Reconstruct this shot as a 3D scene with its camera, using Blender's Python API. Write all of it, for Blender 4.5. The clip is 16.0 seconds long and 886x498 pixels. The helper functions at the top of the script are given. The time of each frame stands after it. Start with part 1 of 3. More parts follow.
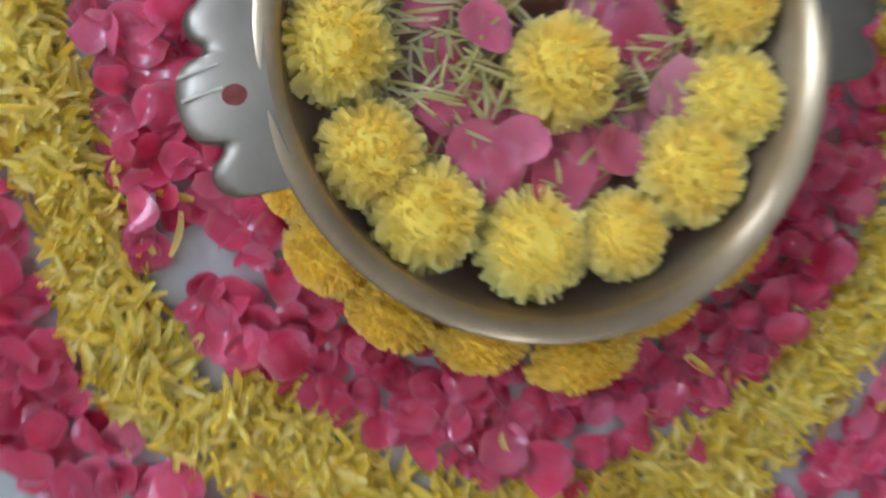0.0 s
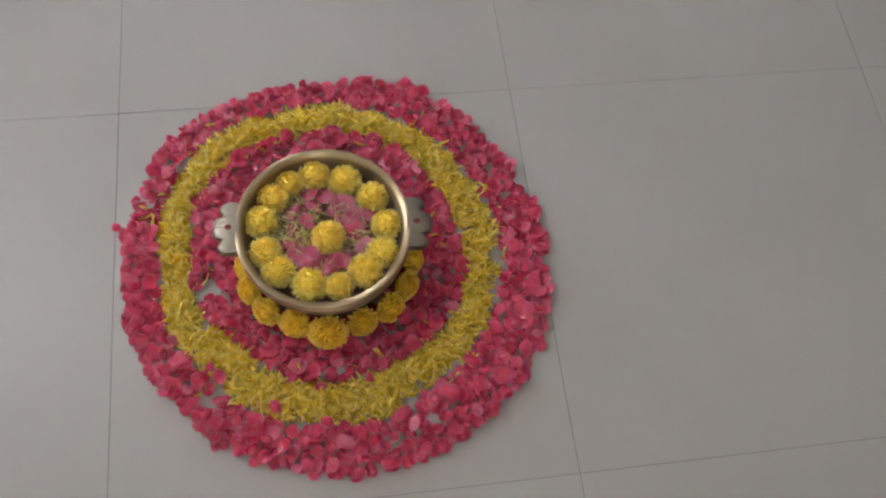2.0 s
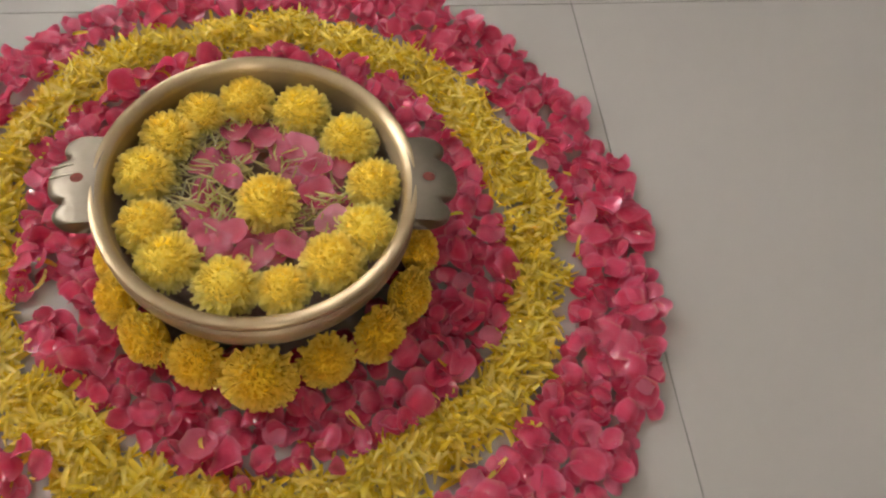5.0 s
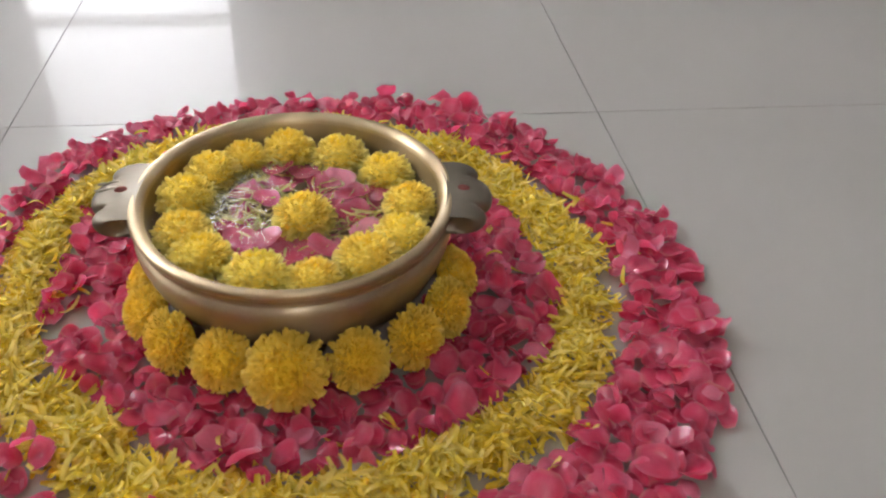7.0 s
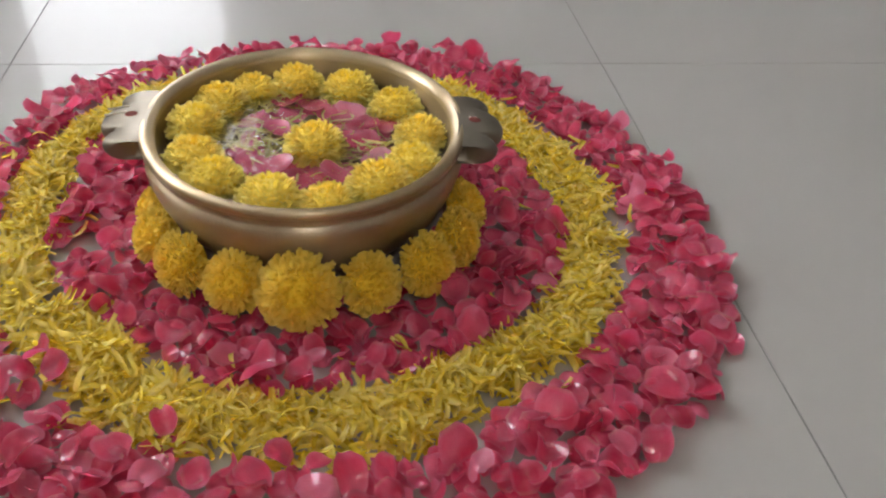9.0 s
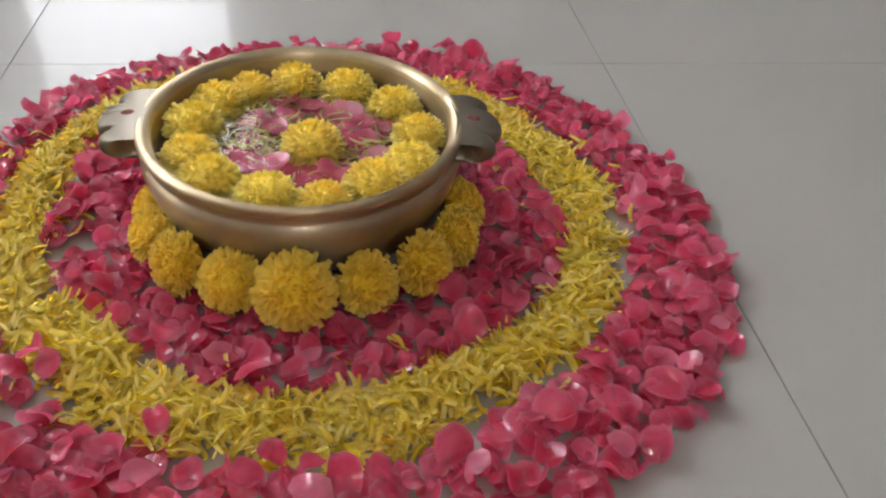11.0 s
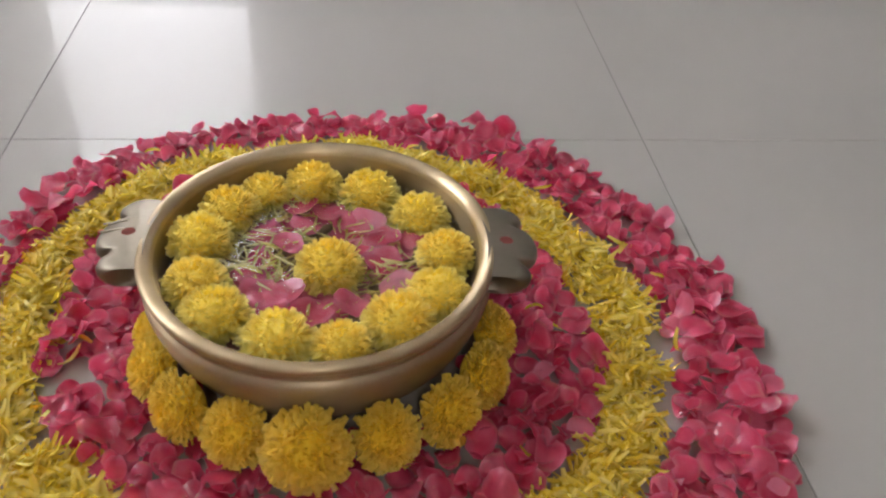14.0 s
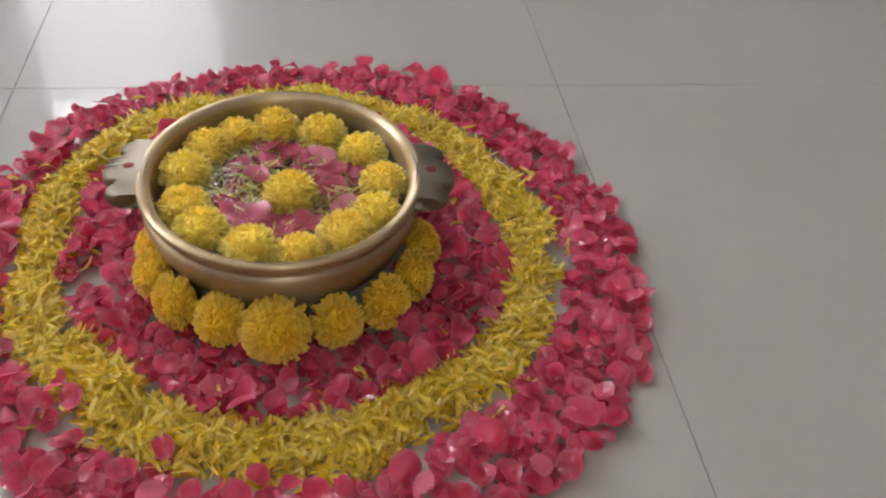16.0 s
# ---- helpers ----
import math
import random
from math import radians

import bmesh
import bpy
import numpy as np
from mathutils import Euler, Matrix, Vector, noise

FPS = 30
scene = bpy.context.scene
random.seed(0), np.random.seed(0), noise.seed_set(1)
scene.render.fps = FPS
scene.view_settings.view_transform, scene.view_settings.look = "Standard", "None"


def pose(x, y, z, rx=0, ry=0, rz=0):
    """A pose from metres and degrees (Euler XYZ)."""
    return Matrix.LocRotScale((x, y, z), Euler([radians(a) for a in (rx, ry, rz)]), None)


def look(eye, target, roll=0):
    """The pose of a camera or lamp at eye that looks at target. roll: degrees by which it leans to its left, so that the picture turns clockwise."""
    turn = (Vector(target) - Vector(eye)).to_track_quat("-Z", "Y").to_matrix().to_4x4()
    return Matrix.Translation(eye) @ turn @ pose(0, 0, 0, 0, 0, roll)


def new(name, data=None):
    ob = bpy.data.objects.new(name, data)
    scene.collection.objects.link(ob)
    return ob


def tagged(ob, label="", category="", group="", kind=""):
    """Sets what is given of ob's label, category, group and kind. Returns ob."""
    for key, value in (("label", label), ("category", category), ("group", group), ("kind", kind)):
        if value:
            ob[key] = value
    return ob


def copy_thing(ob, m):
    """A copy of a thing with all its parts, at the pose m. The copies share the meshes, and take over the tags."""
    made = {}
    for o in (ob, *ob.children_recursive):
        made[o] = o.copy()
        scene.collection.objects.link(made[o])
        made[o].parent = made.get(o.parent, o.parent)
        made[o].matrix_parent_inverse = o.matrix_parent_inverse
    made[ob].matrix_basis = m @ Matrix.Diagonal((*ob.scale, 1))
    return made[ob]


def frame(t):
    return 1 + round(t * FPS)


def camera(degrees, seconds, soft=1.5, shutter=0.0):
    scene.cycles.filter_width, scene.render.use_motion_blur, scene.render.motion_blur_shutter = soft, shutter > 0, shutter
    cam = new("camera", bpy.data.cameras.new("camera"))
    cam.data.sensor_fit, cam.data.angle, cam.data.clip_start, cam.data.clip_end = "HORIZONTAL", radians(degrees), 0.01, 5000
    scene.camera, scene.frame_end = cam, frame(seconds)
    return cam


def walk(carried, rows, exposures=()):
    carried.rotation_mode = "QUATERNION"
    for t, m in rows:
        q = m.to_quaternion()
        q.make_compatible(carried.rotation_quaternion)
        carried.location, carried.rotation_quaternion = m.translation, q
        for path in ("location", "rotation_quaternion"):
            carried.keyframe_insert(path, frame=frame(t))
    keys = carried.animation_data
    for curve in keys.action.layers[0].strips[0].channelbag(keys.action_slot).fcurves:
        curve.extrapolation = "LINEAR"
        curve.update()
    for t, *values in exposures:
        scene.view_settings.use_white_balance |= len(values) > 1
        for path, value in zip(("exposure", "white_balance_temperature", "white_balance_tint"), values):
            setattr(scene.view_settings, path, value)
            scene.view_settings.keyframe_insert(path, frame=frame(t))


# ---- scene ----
cam = camera(55.65, 16.0, soft=2.2, shutter=0.2)
PATH = [
    (0, (-0.42302, 0.30799, 0.39958), (-0.34306, 0.26981, -0.09251), 100.900),
    (0.5, (-0.35173, 0.19452, 0.76369), (-0.30647, 0.20341, 0.26583), 72.565),
    (0.9, (-0.26506, 0.09219, 0.99735), (-0.24456, 0.18628, 0.50671), 9.252),
    (1, (-0.27230, 0.07419, 1.03786), (-0.24098, 0.19792, 0.55443), 10.350),
    (1.5, (-0.30369, -0.08141, 1.08681), (-0.24481, 0.09714, 0.62350), 10.244),
    (2, (-0.28498, -0.13372, 1.11174), (-0.22540, 0.05916, 0.65431), 10.952),
    (2.5, (-0.24389, -0.14758, 1.11376), (-0.19414, 0.05053, 0.65738), 9.727),
    (3, (-0.22741, -0.14097, 1.12186), (-0.17710, 0.05951, 0.66659), 8.740),
    (3.5, (-0.22566, -0.13478, 1.09251), (-0.16734, 0.08323, 0.64634), 9.632),
    (4, (-0.24199, -0.09717, 0.93770), (-0.17808, 0.13814, 0.50119), 9.269),
    (4.5, (-0.26040, -0.01252, 0.72222), (-0.19065, 0.20022, 0.27515), 13.173),
    (4.7, (-0.26567, 0.00473, 0.66105), (-0.19201, 0.22056, 0.21609), 12.928),
    (5.7, (-0.26700, -0.05000, 0.52000), (-0.19622, 0.25660, 0.13143), 8.500),
    (6.8, (-0.26466, -0.15522, 0.42723), (-0.20275, 0.21393, 0.09573), 3.644),
    (7, (-0.26549, -0.17115, 0.43452), (-0.21253, 0.21817, 0.12528), 2.316),
    (7.5, (-0.27805, -0.20906, 0.41328), (-0.21793, 0.17808, 0.10262), 3.540),
    (8, (-0.28810, -0.20328, 0.40833), (-0.23541, 0.14982, 0.05827), 1.978),
    (8.5, (-0.28062, -0.19780, 0.40161), (-0.22582, 0.16566, 0.06265), 3.143),
    (9, (-0.28728, -0.19729, 0.40193), (-0.22445, 0.18653, 0.08771), 4.181),
    (11.3, (-0.28121, -0.19584, 0.39554), (-0.22178, 0.19006, 0.08320), 3.935),
    (11.5, (-0.28483, -0.19770, 0.39553), (-0.22174, 0.18650, 0.08182), 4.563),
    (12, (-0.28961, -0.20106, 0.40003), (-0.22538, 0.18760, 0.09210), 4.830),
    (12.5, (-0.28918, -0.20408, 0.40714), (-0.23103, 0.18616, 0.10002), 3.983),
    (13, (-0.28525, -0.19865, 0.40906), (-0.23172, 0.18016, 0.08714), 3.063),
    (13.5, (-0.28238, -0.13517, 0.43464), (-0.24172, 0.24050, 0.10721), 2.724),
    (14, (-0.27972, -0.08914, 0.43851), (-0.23102, 0.29248, 0.11914), 4.024),
    (14.5, (-0.27948, -0.07408, 0.43842), (-0.22008, 0.31057, 0.12454), 4.358),
    (15, (-0.27340, -0.09697, 0.43986), (-0.22392, 0.26727, 0.10092), 3.174),
    (15.5, (-0.26800, -0.17887, 0.50058), (-0.21338, 0.16494, 0.14167), 4.112),
    (16, (-0.26906, -0.21470, 0.53040), (-0.20246, 0.14088, 0.18525), 5.554),
]
EXPOSURES = [(0.0, 0.38, 5050, 10), (0.5, 0.12, 5150, 16), (1.0, 0.06, 5700, 15), (1.5, 0.06, 5950, 15), (3.0, 0.03, 6700, 14), (4.0, 0.06, 6700, 15), (4.5, 0.20, 6900, 15), (7.0, 0.36, 6200, 14), (7.5, 0.00, 6100, 13), (8.0, 0.31, 6150, 12), (13.0, 0.27, 6100, 14), (14.5, 0.25, 6300, 15), (16.0, 0.21, 6300, 15)]
walk(cam, [(t, look(eye, target, roll)) for t, eye, target, roll in PATH], EXPOSURES)

# ---- world and lights ----
CX, CY = -0.306, 0.346          # middle of the flower carpet
BX, BY = -0.307, 0.349          # middle of the bowl
WX0, WX1, WZ0, WZ1 = -1.505, -0.685, 0.60, 2.12   # the window's opening in the north wall
SY0, SY1, SZ0, SZ1 = 0.90, 1.90, 1.40, 2.50       # unseen side window added in the west wall for fill light
NORTH, SOUTH, WEST, EAST, CEILING = 3.0, -2.4, -2.1, 2.4, 2.8

world = bpy.data.worlds.new("sky")
world.use_nodes = True
scene.world = world
sky = world.node_tree.nodes.new("ShaderNodeTexSky")
sky.sky_type, sky.sun_disc, sky.sun_elevation, sky.sun_rotation = "NISHITA", False, radians(50), radians(30)
back = world.node_tree.nodes["Background"]
world.node_tree.links.new(sky.outputs[0], back.inputs[0])
back.inputs[1].default_value = 0.12

# fill lamp in the added west opening: brightens the flowers from the left
side_fill = bpy.data.lights.new("side_window_daylight", "AREA")
side_fill.shape, side_fill.size, side_fill.size_y = "RECTANGLE", SY1 - SY0, SZ1 - SZ0
side_fill.energy, side_fill.color = 38.0, (0.95, 0.98, 1.0)
new("side_window_daylight", side_fill).matrix_world = look((WEST - 0.16, (SY0 + SY1) / 2, (SZ0 + SZ1) / 2), (0, (SY0 + SY1) / 2, (SZ0 + SZ1) / 2))

bulb_light = bpy.data.lights.new("bulb_light", "POINT")
bulb_light.energy, bulb_light.color, bulb_light.shadow_soft_size = 18.0, (1.0, 0.94, 0.85), 0.03
new("bulb_light", bulb_light).location = (-0.32, -1.95, 2.42)


# ---- materials ----
def material(name):
    m = bpy.data.materials.new(name)
    m.use_nodes = True
    t = m.node_tree
    return m, t, t.nodes["Principled BSDF"], t.nodes["Material Output"]


def node(t, kind, links=(), **values):
    n = t.nodes.new(kind)
    for k, v in values.items():
        if k == "operation":
            n.operation = v
        else:
            n.inputs[k].default_value = v
    for a, b in links:
        t.links.new(a, n.inputs[b])
    return n


def ramp(t, fac, stops):
    n = t.nodes.new("ShaderNodeValToRGB")
    els = n.color_ramp.elements
    while len(els) < len(stops):
        els.new(0.5)
    for e, (p, c) in zip(els, stops):
        e.position, e.color = p, (*c, 1)
    t.links.new(fac, n.inputs[0])
    return n


def mix(t, fac, a, b, blend="MIX"):
    n = t.nodes.new("ShaderNodeMix")
    n.data_type, n.blend_type = "RGBA", blend
    for v, i in ((fac, 0), (a, 6), (b, 7)):
        if isinstance(v, (int, float)):
            n.inputs[i].default_value = v
        elif isinstance(v, tuple):
            n.inputs[i].default_value = (*v, 1)
        else:
            t.links.new(v, n.inputs[i])
    return n.outputs[2]


def chance(t):
    """A random number of its own for every piece, be it an object or an island of a joined mesh."""
    a, b = t.nodes.new("ShaderNodeObjectInfo"), t.nodes.new("ShaderNodeNewGeometry")
    s = node(t, "ShaderNodeMath", [(a.outputs["Random"], 0), (b.outputs["Random Per Island"], 1)], operation="ADD")
    return node(t, "ShaderNodeMath", [(s.outputs[0], 0)], operation="FRACT").outputs[0]


def bumped(t, bsdf, height, strength, distance=0.002):
    n = node(t, "ShaderNodeBump", [(height, "Height")], Strength=strength, Distance=distance)
    t.links.new(n.outputs[0], bsdf.inputs["Normal"])


def leafy(t, bsdf, out, colour, share):
    """Lets light through a thin petal."""
    tr = node(t, "ShaderNodeBsdfTranslucent", [(colour, "Color")])
    m = node(t, "ShaderNodeMixShader", Fac=share)
    t.links.new(bsdf.outputs[0], m.inputs[1])
    t.links.new(tr.outputs[0], m.inputs[2])
    t.links.new(m.outputs[0], out.inputs[0])


def coords(t, which="Object"):
    return t.nodes.new("ShaderNodeTexCoord").outputs[which]


def rose_material(name, dark, mid, light):
    m, t, b, out = material(name)
    uv = node(t, "ShaderNodeSeparateXYZ", [(coords(t, "UV"), 0)])
    own = ramp(t, chance(t), [(0.0, dark), (0.45, mid), (0.8, mid), (1.0, light)])
    claw = ramp(t, uv.outputs[1], [(0.0, (0.45, 0.45, 0.45)), (0.12, (0.18, 0.18, 0.18)), (0.22, (0.0, 0.0, 0.0))])
    colour = mix(t, claw.outputs[0], own.outputs[0], (0.80, 0.62, 0.50))
    n = node(t, "ShaderNodeTexNoise", [(coords(t), "Vector")], Scale=90.0, Detail=3.0)
    colour = mix(t, ramp(t, n.outputs[0], [(0.35, (0, 0, 0)), (0.8, (0.35, 0.35, 0.35))]).outputs[0], colour, light)
    edge = node(t, "ShaderNodeMath", [(uv.outputs[0], 0)], operation="SUBTRACT")
    edge.inputs[1].default_value = 0.5
    far = node(t, "ShaderNodeMath", [(edge.outputs[0], 0)], operation="ABSOLUTE")
    rim = ramp(t, far.outputs[0], [(0.34, (0, 0, 0)), (0.5, (0.26, 0.26, 0.26))])
    colour = mix(t, rim.outputs[0], colour, (0.87, 0.33, 0.52))
    lip = ramp(t, uv.outputs[1], [(0.78, (0, 0, 0)), (0.98, (0.42, 0.42, 0.42))])
    colour = mix(t, lip.outputs[0], colour, (0.87, 0.33, 0.52))
    b.inputs["Roughness"].default_value = 0.2
    b.inputs["Coat Weight"].default_value, b.inputs["Coat Roughness"].default_value = 0.9, 0.10
    b.inputs["Coat IOR"].default_value = 1.65
    b.inputs["Sheen Weight"].default_value, b.inputs["Sheen Roughness"].default_value = 0.16, 0.4
    b.inputs["Sheen Tint"].default_value = (1.0, 0.86, 0.90, 1)
    b.inputs["Specular IOR Level"].default_value = 0.6
    veins = node(t, "ShaderNodeTexNoise", [(node(t, "ShaderNodeMapping", [(coords(t, "UV"), 0)], Scale=(16, 2, 1)).outputs[0], "Vector")], Scale=3.0, Detail=4.0)
    colour = mix(t, ramp(t, veins.outputs[0], [(0.42, (0, 0, 0)), (0.62, (0.18, 0.18, 0.18))]).outputs[0], colour, dark)
    t.links.new(colour, b.inputs["Base Color"])
    bumped(t, b, veins.outputs[0], 0.9, 0.0016)
    leafy(t, b, out, colour, 0.50)
    return m


def floret_material(name, base, body, tip, odd, heart=None, coat=0.45):
    m, t, b, out = material(name)
    uv = node(t, "ShaderNodeSeparateXYZ", [(coords(t, "UV"), 0)])
    along = ramp(t, uv.outputs[1], [(0.0, base), (0.45, body), (1.0, tip)])
    r = chance(t)
    colour = mix(t, ramp(t, r, [(0.0, (0, 0, 0)), (0.6, (0.1, 0.1, 0.1)), (1.0, (0.75, 0.75, 0.75))]).outputs[0], along.outputs[0], odd)
    if heart:
        inwards = ramp(t, uv.outputs[0], [(0.15, (0.85, 0.85, 0.85)), (0.75, (0.0, 0.0, 0.0))])
        colour = mix(t, inwards.outputs[0], colour, heart)
    n = node(t, "ShaderNodeTexNoise", [(coords(t), "Vector")], Scale=60.0, Detail=2.0)
    colour = mix(t, ramp(t, n.outputs[0], [(0.3, (0, 0, 0)), (0.75, (0.15, 0.15, 0.15))]).outputs[0], colour, base)
    t.links.new(colour, b.inputs["Base Color"])
    b.inputs["Roughness"].default_value = 0.26
    b.inputs["Coat Weight"].default_value, b.inputs["Coat Roughness"].default_value = coat, 0.06
    b.inputs["Coat IOR"].default_value = 1.65
    streak = node(t, "ShaderNodeTexNoise", [(node(t, "ShaderNodeMapping", [(coords(t, "UV"), 0)], Scale=(9, 1, 1)).outputs[0], "Vector")], Scale=2.0, Detail=2.0)
    bumped(t, b, streak.outputs[0], 0.25, 0.0006)
    leafy(t, b, out, colour, 0.60)
    return m


ROSE = rose_material("rose_petal", (0.66, 0.026, 0.092), (0.86, 0.076, 0.186), (0.91, 0.25, 0.39))
WET_ROSE = rose_material("wet_rose_petal", (0.66, 0.07, 0.14), (0.82, 0.15, 0.26), (0.88, 0.38, 0.50))
WET_ROSE.node_tree.nodes["Principled BSDF"].inputs["Roughness"].default_value = 0.06
WET_ROSE.node_tree.nodes["Principled BSDF"].inputs["Coat Weight"].default_value = 1.0
WET_ROSE.node_tree.nodes["Principled BSDF"].inputs["Coat Roughness"].default_value = 0.03
WET_ROSE.node_tree.nodes["Bump"].inputs["Strength"].default_value = 0.5
LOOSE = floret_material("loose_floret", (0.80, 0.59, 0.028), (0.88, 0.705, 0.060), (0.95, 0.82, 0.18), (0.95, 0.86, 0.32), coat=1.0)
WET_LOOSE = floret_material("wet_floret", (0.64, 0.55, 0.12), (0.78, 0.71, 0.25), (0.84, 0.78, 0.40), (0.84, 0.80, 0.52))
WET_LOOSE.node_tree.nodes["Principled BSDF"].inputs["Roughness"].default_value = 0.07
WET_LOOSE.node_tree.nodes["Principled BSDF"].inputs["Coat Weight"].default_value = 1.0
WET_LOOSE.node_tree.nodes["Principled BSDF"].inputs["Coat Roughness"].default_value = 0.03
WET_LOOSE.node_tree.nodes["Bump"].inputs["Strength"].default_value = 0.2
LEMON = floret_material("lemon_floret", (0.96, 0.73, 0.03), (0.98, 0.83, 0.08), (0.99, 0.92, 0.40), (0.99, 0.91, 0.36), (0.97, 0.71, 0.02))
BUTTER = floret_material("butter_floret", (0.95, 0.67, 0.03), (0.98, 0.79, 0.07), (0.99, 0.91, 0.36), (0.99, 0.90, 0.36), (0.97, 0.67, 0.015))
GOLD = floret_material("golden_floret", (0.95, 0.61, 0.04), (0.97, 0.71, 0.07), (0.98, 0.82, 0.19), (0.98, 0.83, 0.22), (0.96, 0.66, 0.04))


def plain(name, colour, other, rough, scale=8.0, metallic=0.0, bump=0.0):
    m, t, b, out = material(name)
    n = node(t, "ShaderNodeTexNoise", [(coords(t), "Vector")], Scale=scale, Detail=6.0)
    fine = node(t, "ShaderNodeTexNoise", [(coords(t), "Vector")], Scale=scale * 14, Detail=3.0)
    c = mix(t, ramp(t, n.outputs[0], [(0.3, (0, 0, 0)), (0.7, (1, 1, 1))]).outputs[0], colour, other)
    t.links.new(c, b.inputs["Base Color"])
    lo, hi = max(rough - 0.05, 0.02), rough + 0.07
    t.links.new(ramp(t, fine.outputs[0], [(0.3, (lo, lo, lo)), (0.7, (hi, hi, hi))]).outputs[0], b.inputs["Roughness"])
    b.inputs["Metallic"].default_value = metallic
    if bump:
        bumped(t, b, fine.outputs[0], bump)
    return m


def tile_material():
    m, t, b, out = material("ivory_vitrified_tile")
    r = t.nodes.new("ShaderNodeObjectInfo").outputs["Random"]
    cloud = node(t, "ShaderNodeTexNoise", [(coords(t), "Vector")], Scale=3.0, Detail=5.0)
    c = mix(t, ramp(t, cloud.outputs[0], [(0.3, (0, 0, 0)), (0.7, (1, 1, 1))]).outputs[0], (0.340, 0.325, 0.300), (0.372, 0.356, 0.332))
    c = mix(t, ramp(t, r, [(0.0, (0, 0, 0)), (1.0, (0.25, 0.25, 0.25))]).outputs[0], c, (0.345, 0.332, 0.310))
    t.links.new(c, b.inputs["Base Color"])
    smear = node(t, "ShaderNodeTexNoise", [(coords(t), "Vector")], Scale=7.0, Detail=6.0, Roughness=0.6)
    t.links.new(ramp(t, smear.outputs[0], [(0.3, (0.03, 0.03, 0.03)), (0.75, (0.07, 0.07, 0.07))]).outputs[0], b.inputs["Coat Roughness"])
    b.inputs["Coat Weight"].default_value, b.inputs["Coat IOR"].default_value = 0.5, 1.45
    b.inputs["Roughness"].default_value = 0.34
    b.inputs["IOR"].default_value = 1.45
    wave = node(t, "ShaderNodeTexNoise", [(coords(t), "Vector")], Scale=5.0, Detail=1.0)
    bumped(t, b, wave.outputs[0], 0.05, 0.002)
    return m


def brass_material(name, low, high, dark=(0.36, 0.28, 0.165), light=(0.47, 0.38, 0.245), polish=0.15, grain=0.9):
    m, t, b, out = material(name)
    n = node(t, "ShaderNodeTexNoise", [(coords(t), "Vector")], Scale=22.0, Detail=6.0, Roughness=0.65)
    c = mix(t, ramp(t, n.outputs[0], [(0.32, (0, 0, 0)), (0.7, (1, 1, 1))]).outputs[0], dark, light)
    t.links.new(c, b.inputs["Base Color"])
    b.inputs["Metallic"].default_value = 1.0
    b.inputs["Coat Weight"].default_value, b.inputs["Coat Roughness"].default_value = polish, 0.06
    b.inputs["Coat IOR"].default_value = 2.2
    # turned on a lathe: fine grooves round the axis draw a highlight out along the wall
    round_axis = t.nodes.new("ShaderNodeTangent")
    round_axis.direction_type, round_axis.axis = "RADIAL", "Z"
    t.links.new(round_axis.outputs[0], b.inputs["Tangent"])
    b.inputs["Anisotropic"].default_value, b.inputs["Anisotropic Rotation"].default_value = grain, 0.25
    turned = node(t, "ShaderNodeTexNoise", [(node(t, "ShaderNodeMapping", [(coords(t), 0)], Scale=(4, 4, 420)).outputs[0], "Vector")], Scale=2.0, Detail=3.0)
    mott = mix(t, 0.5, n.outputs[0], turned.outputs[0])
    t.links.new(ramp(t, mott, [(0.3, (low, low, low)), (0.7, (high, high, high))]).outputs[0], b.inputs["Roughness"])
    bumped(t, b, turned.outputs[0], 0.012, 0.0004)
    return m


def water_material():
    m, t, b, out = material("clear_water")
    b.inputs["Base Color"].default_value = (0.93, 0.95, 0.90, 1)
    b.inputs["Transmission Weight"].default_value = 1.0
    b.inputs["Roughness"].default_value = 0.02
    b.inputs["IOR"].default_value = 1.333
    n = node(t, "ShaderNodeTexNoise", [(coords(t), "Vector")], Scale=115.0, Detail=2.0)
    bumped(t, b, n.outputs[0], 1.0, 0.0013)
    return m


def drop_material():
    m, t, b, out = material("water_drop")
    b.inputs["Base Color"].default_value = (0.97, 0.98, 0.98, 1)
    b.inputs["Transmission Weight"].default_value = 1.0
    b.inputs["Roughness"].default_value = 0.02
    b.inputs["IOR"].default_value = 1.333
    return m


def glass_material():
    m, t, b, out = material("window_glass")
    b.inputs["Base Color"].default_value = (0.97, 0.98, 0.98, 1)
    b.inputs["Transmission Weight"].default_value = 1.0
    b.inputs["Roughness"].default_value = 0.01
    b.inputs["IOR"].default_value = 1.45
    return m


TILE, BRASS, WATER, GLASS = tile_material(), brass_material("worn_brass", 0.40, 0.46, (0.355, 0.268, 0.160), (0.435, 0.335, 0.205), 0.45), water_material(), glass_material()
WATER_DROP = drop_material()
RIM_BRASS = brass_material("rubbed_brass", 0.33, 0.39, (0.41, 0.315, 0.19), (0.49, 0.385, 0.24))
CAST_BRASS = brass_material("dull_cast_brass", 0.42, 0.52, (0.21, 0.182, 0.140), (0.28, 0.243, 0.19), 0.04, grain=0.0)
GROUT = plain("grey_grout", (0.15, 0.143, 0.132), (0.22, 0.21, 0.196), 0.5, 5.0)
FEATURE = plain("beige_wall_paint", (0.23, 0.213, 0.19), (0.28, 0.26, 0.232), 0.6, 2.0, bump=0.06)
PLASTER = plain("cream_wall_paint", (0.76, 0.73, 0.68), (0.80, 0.775, 0.73), 0.6, 2.0, bump=0.06)
WHITE = plain("off_white_ceiling_paint", (0.76, 0.745, 0.715), (0.80, 0.785, 0.755), 0.7, 2.0, bump=0.05)
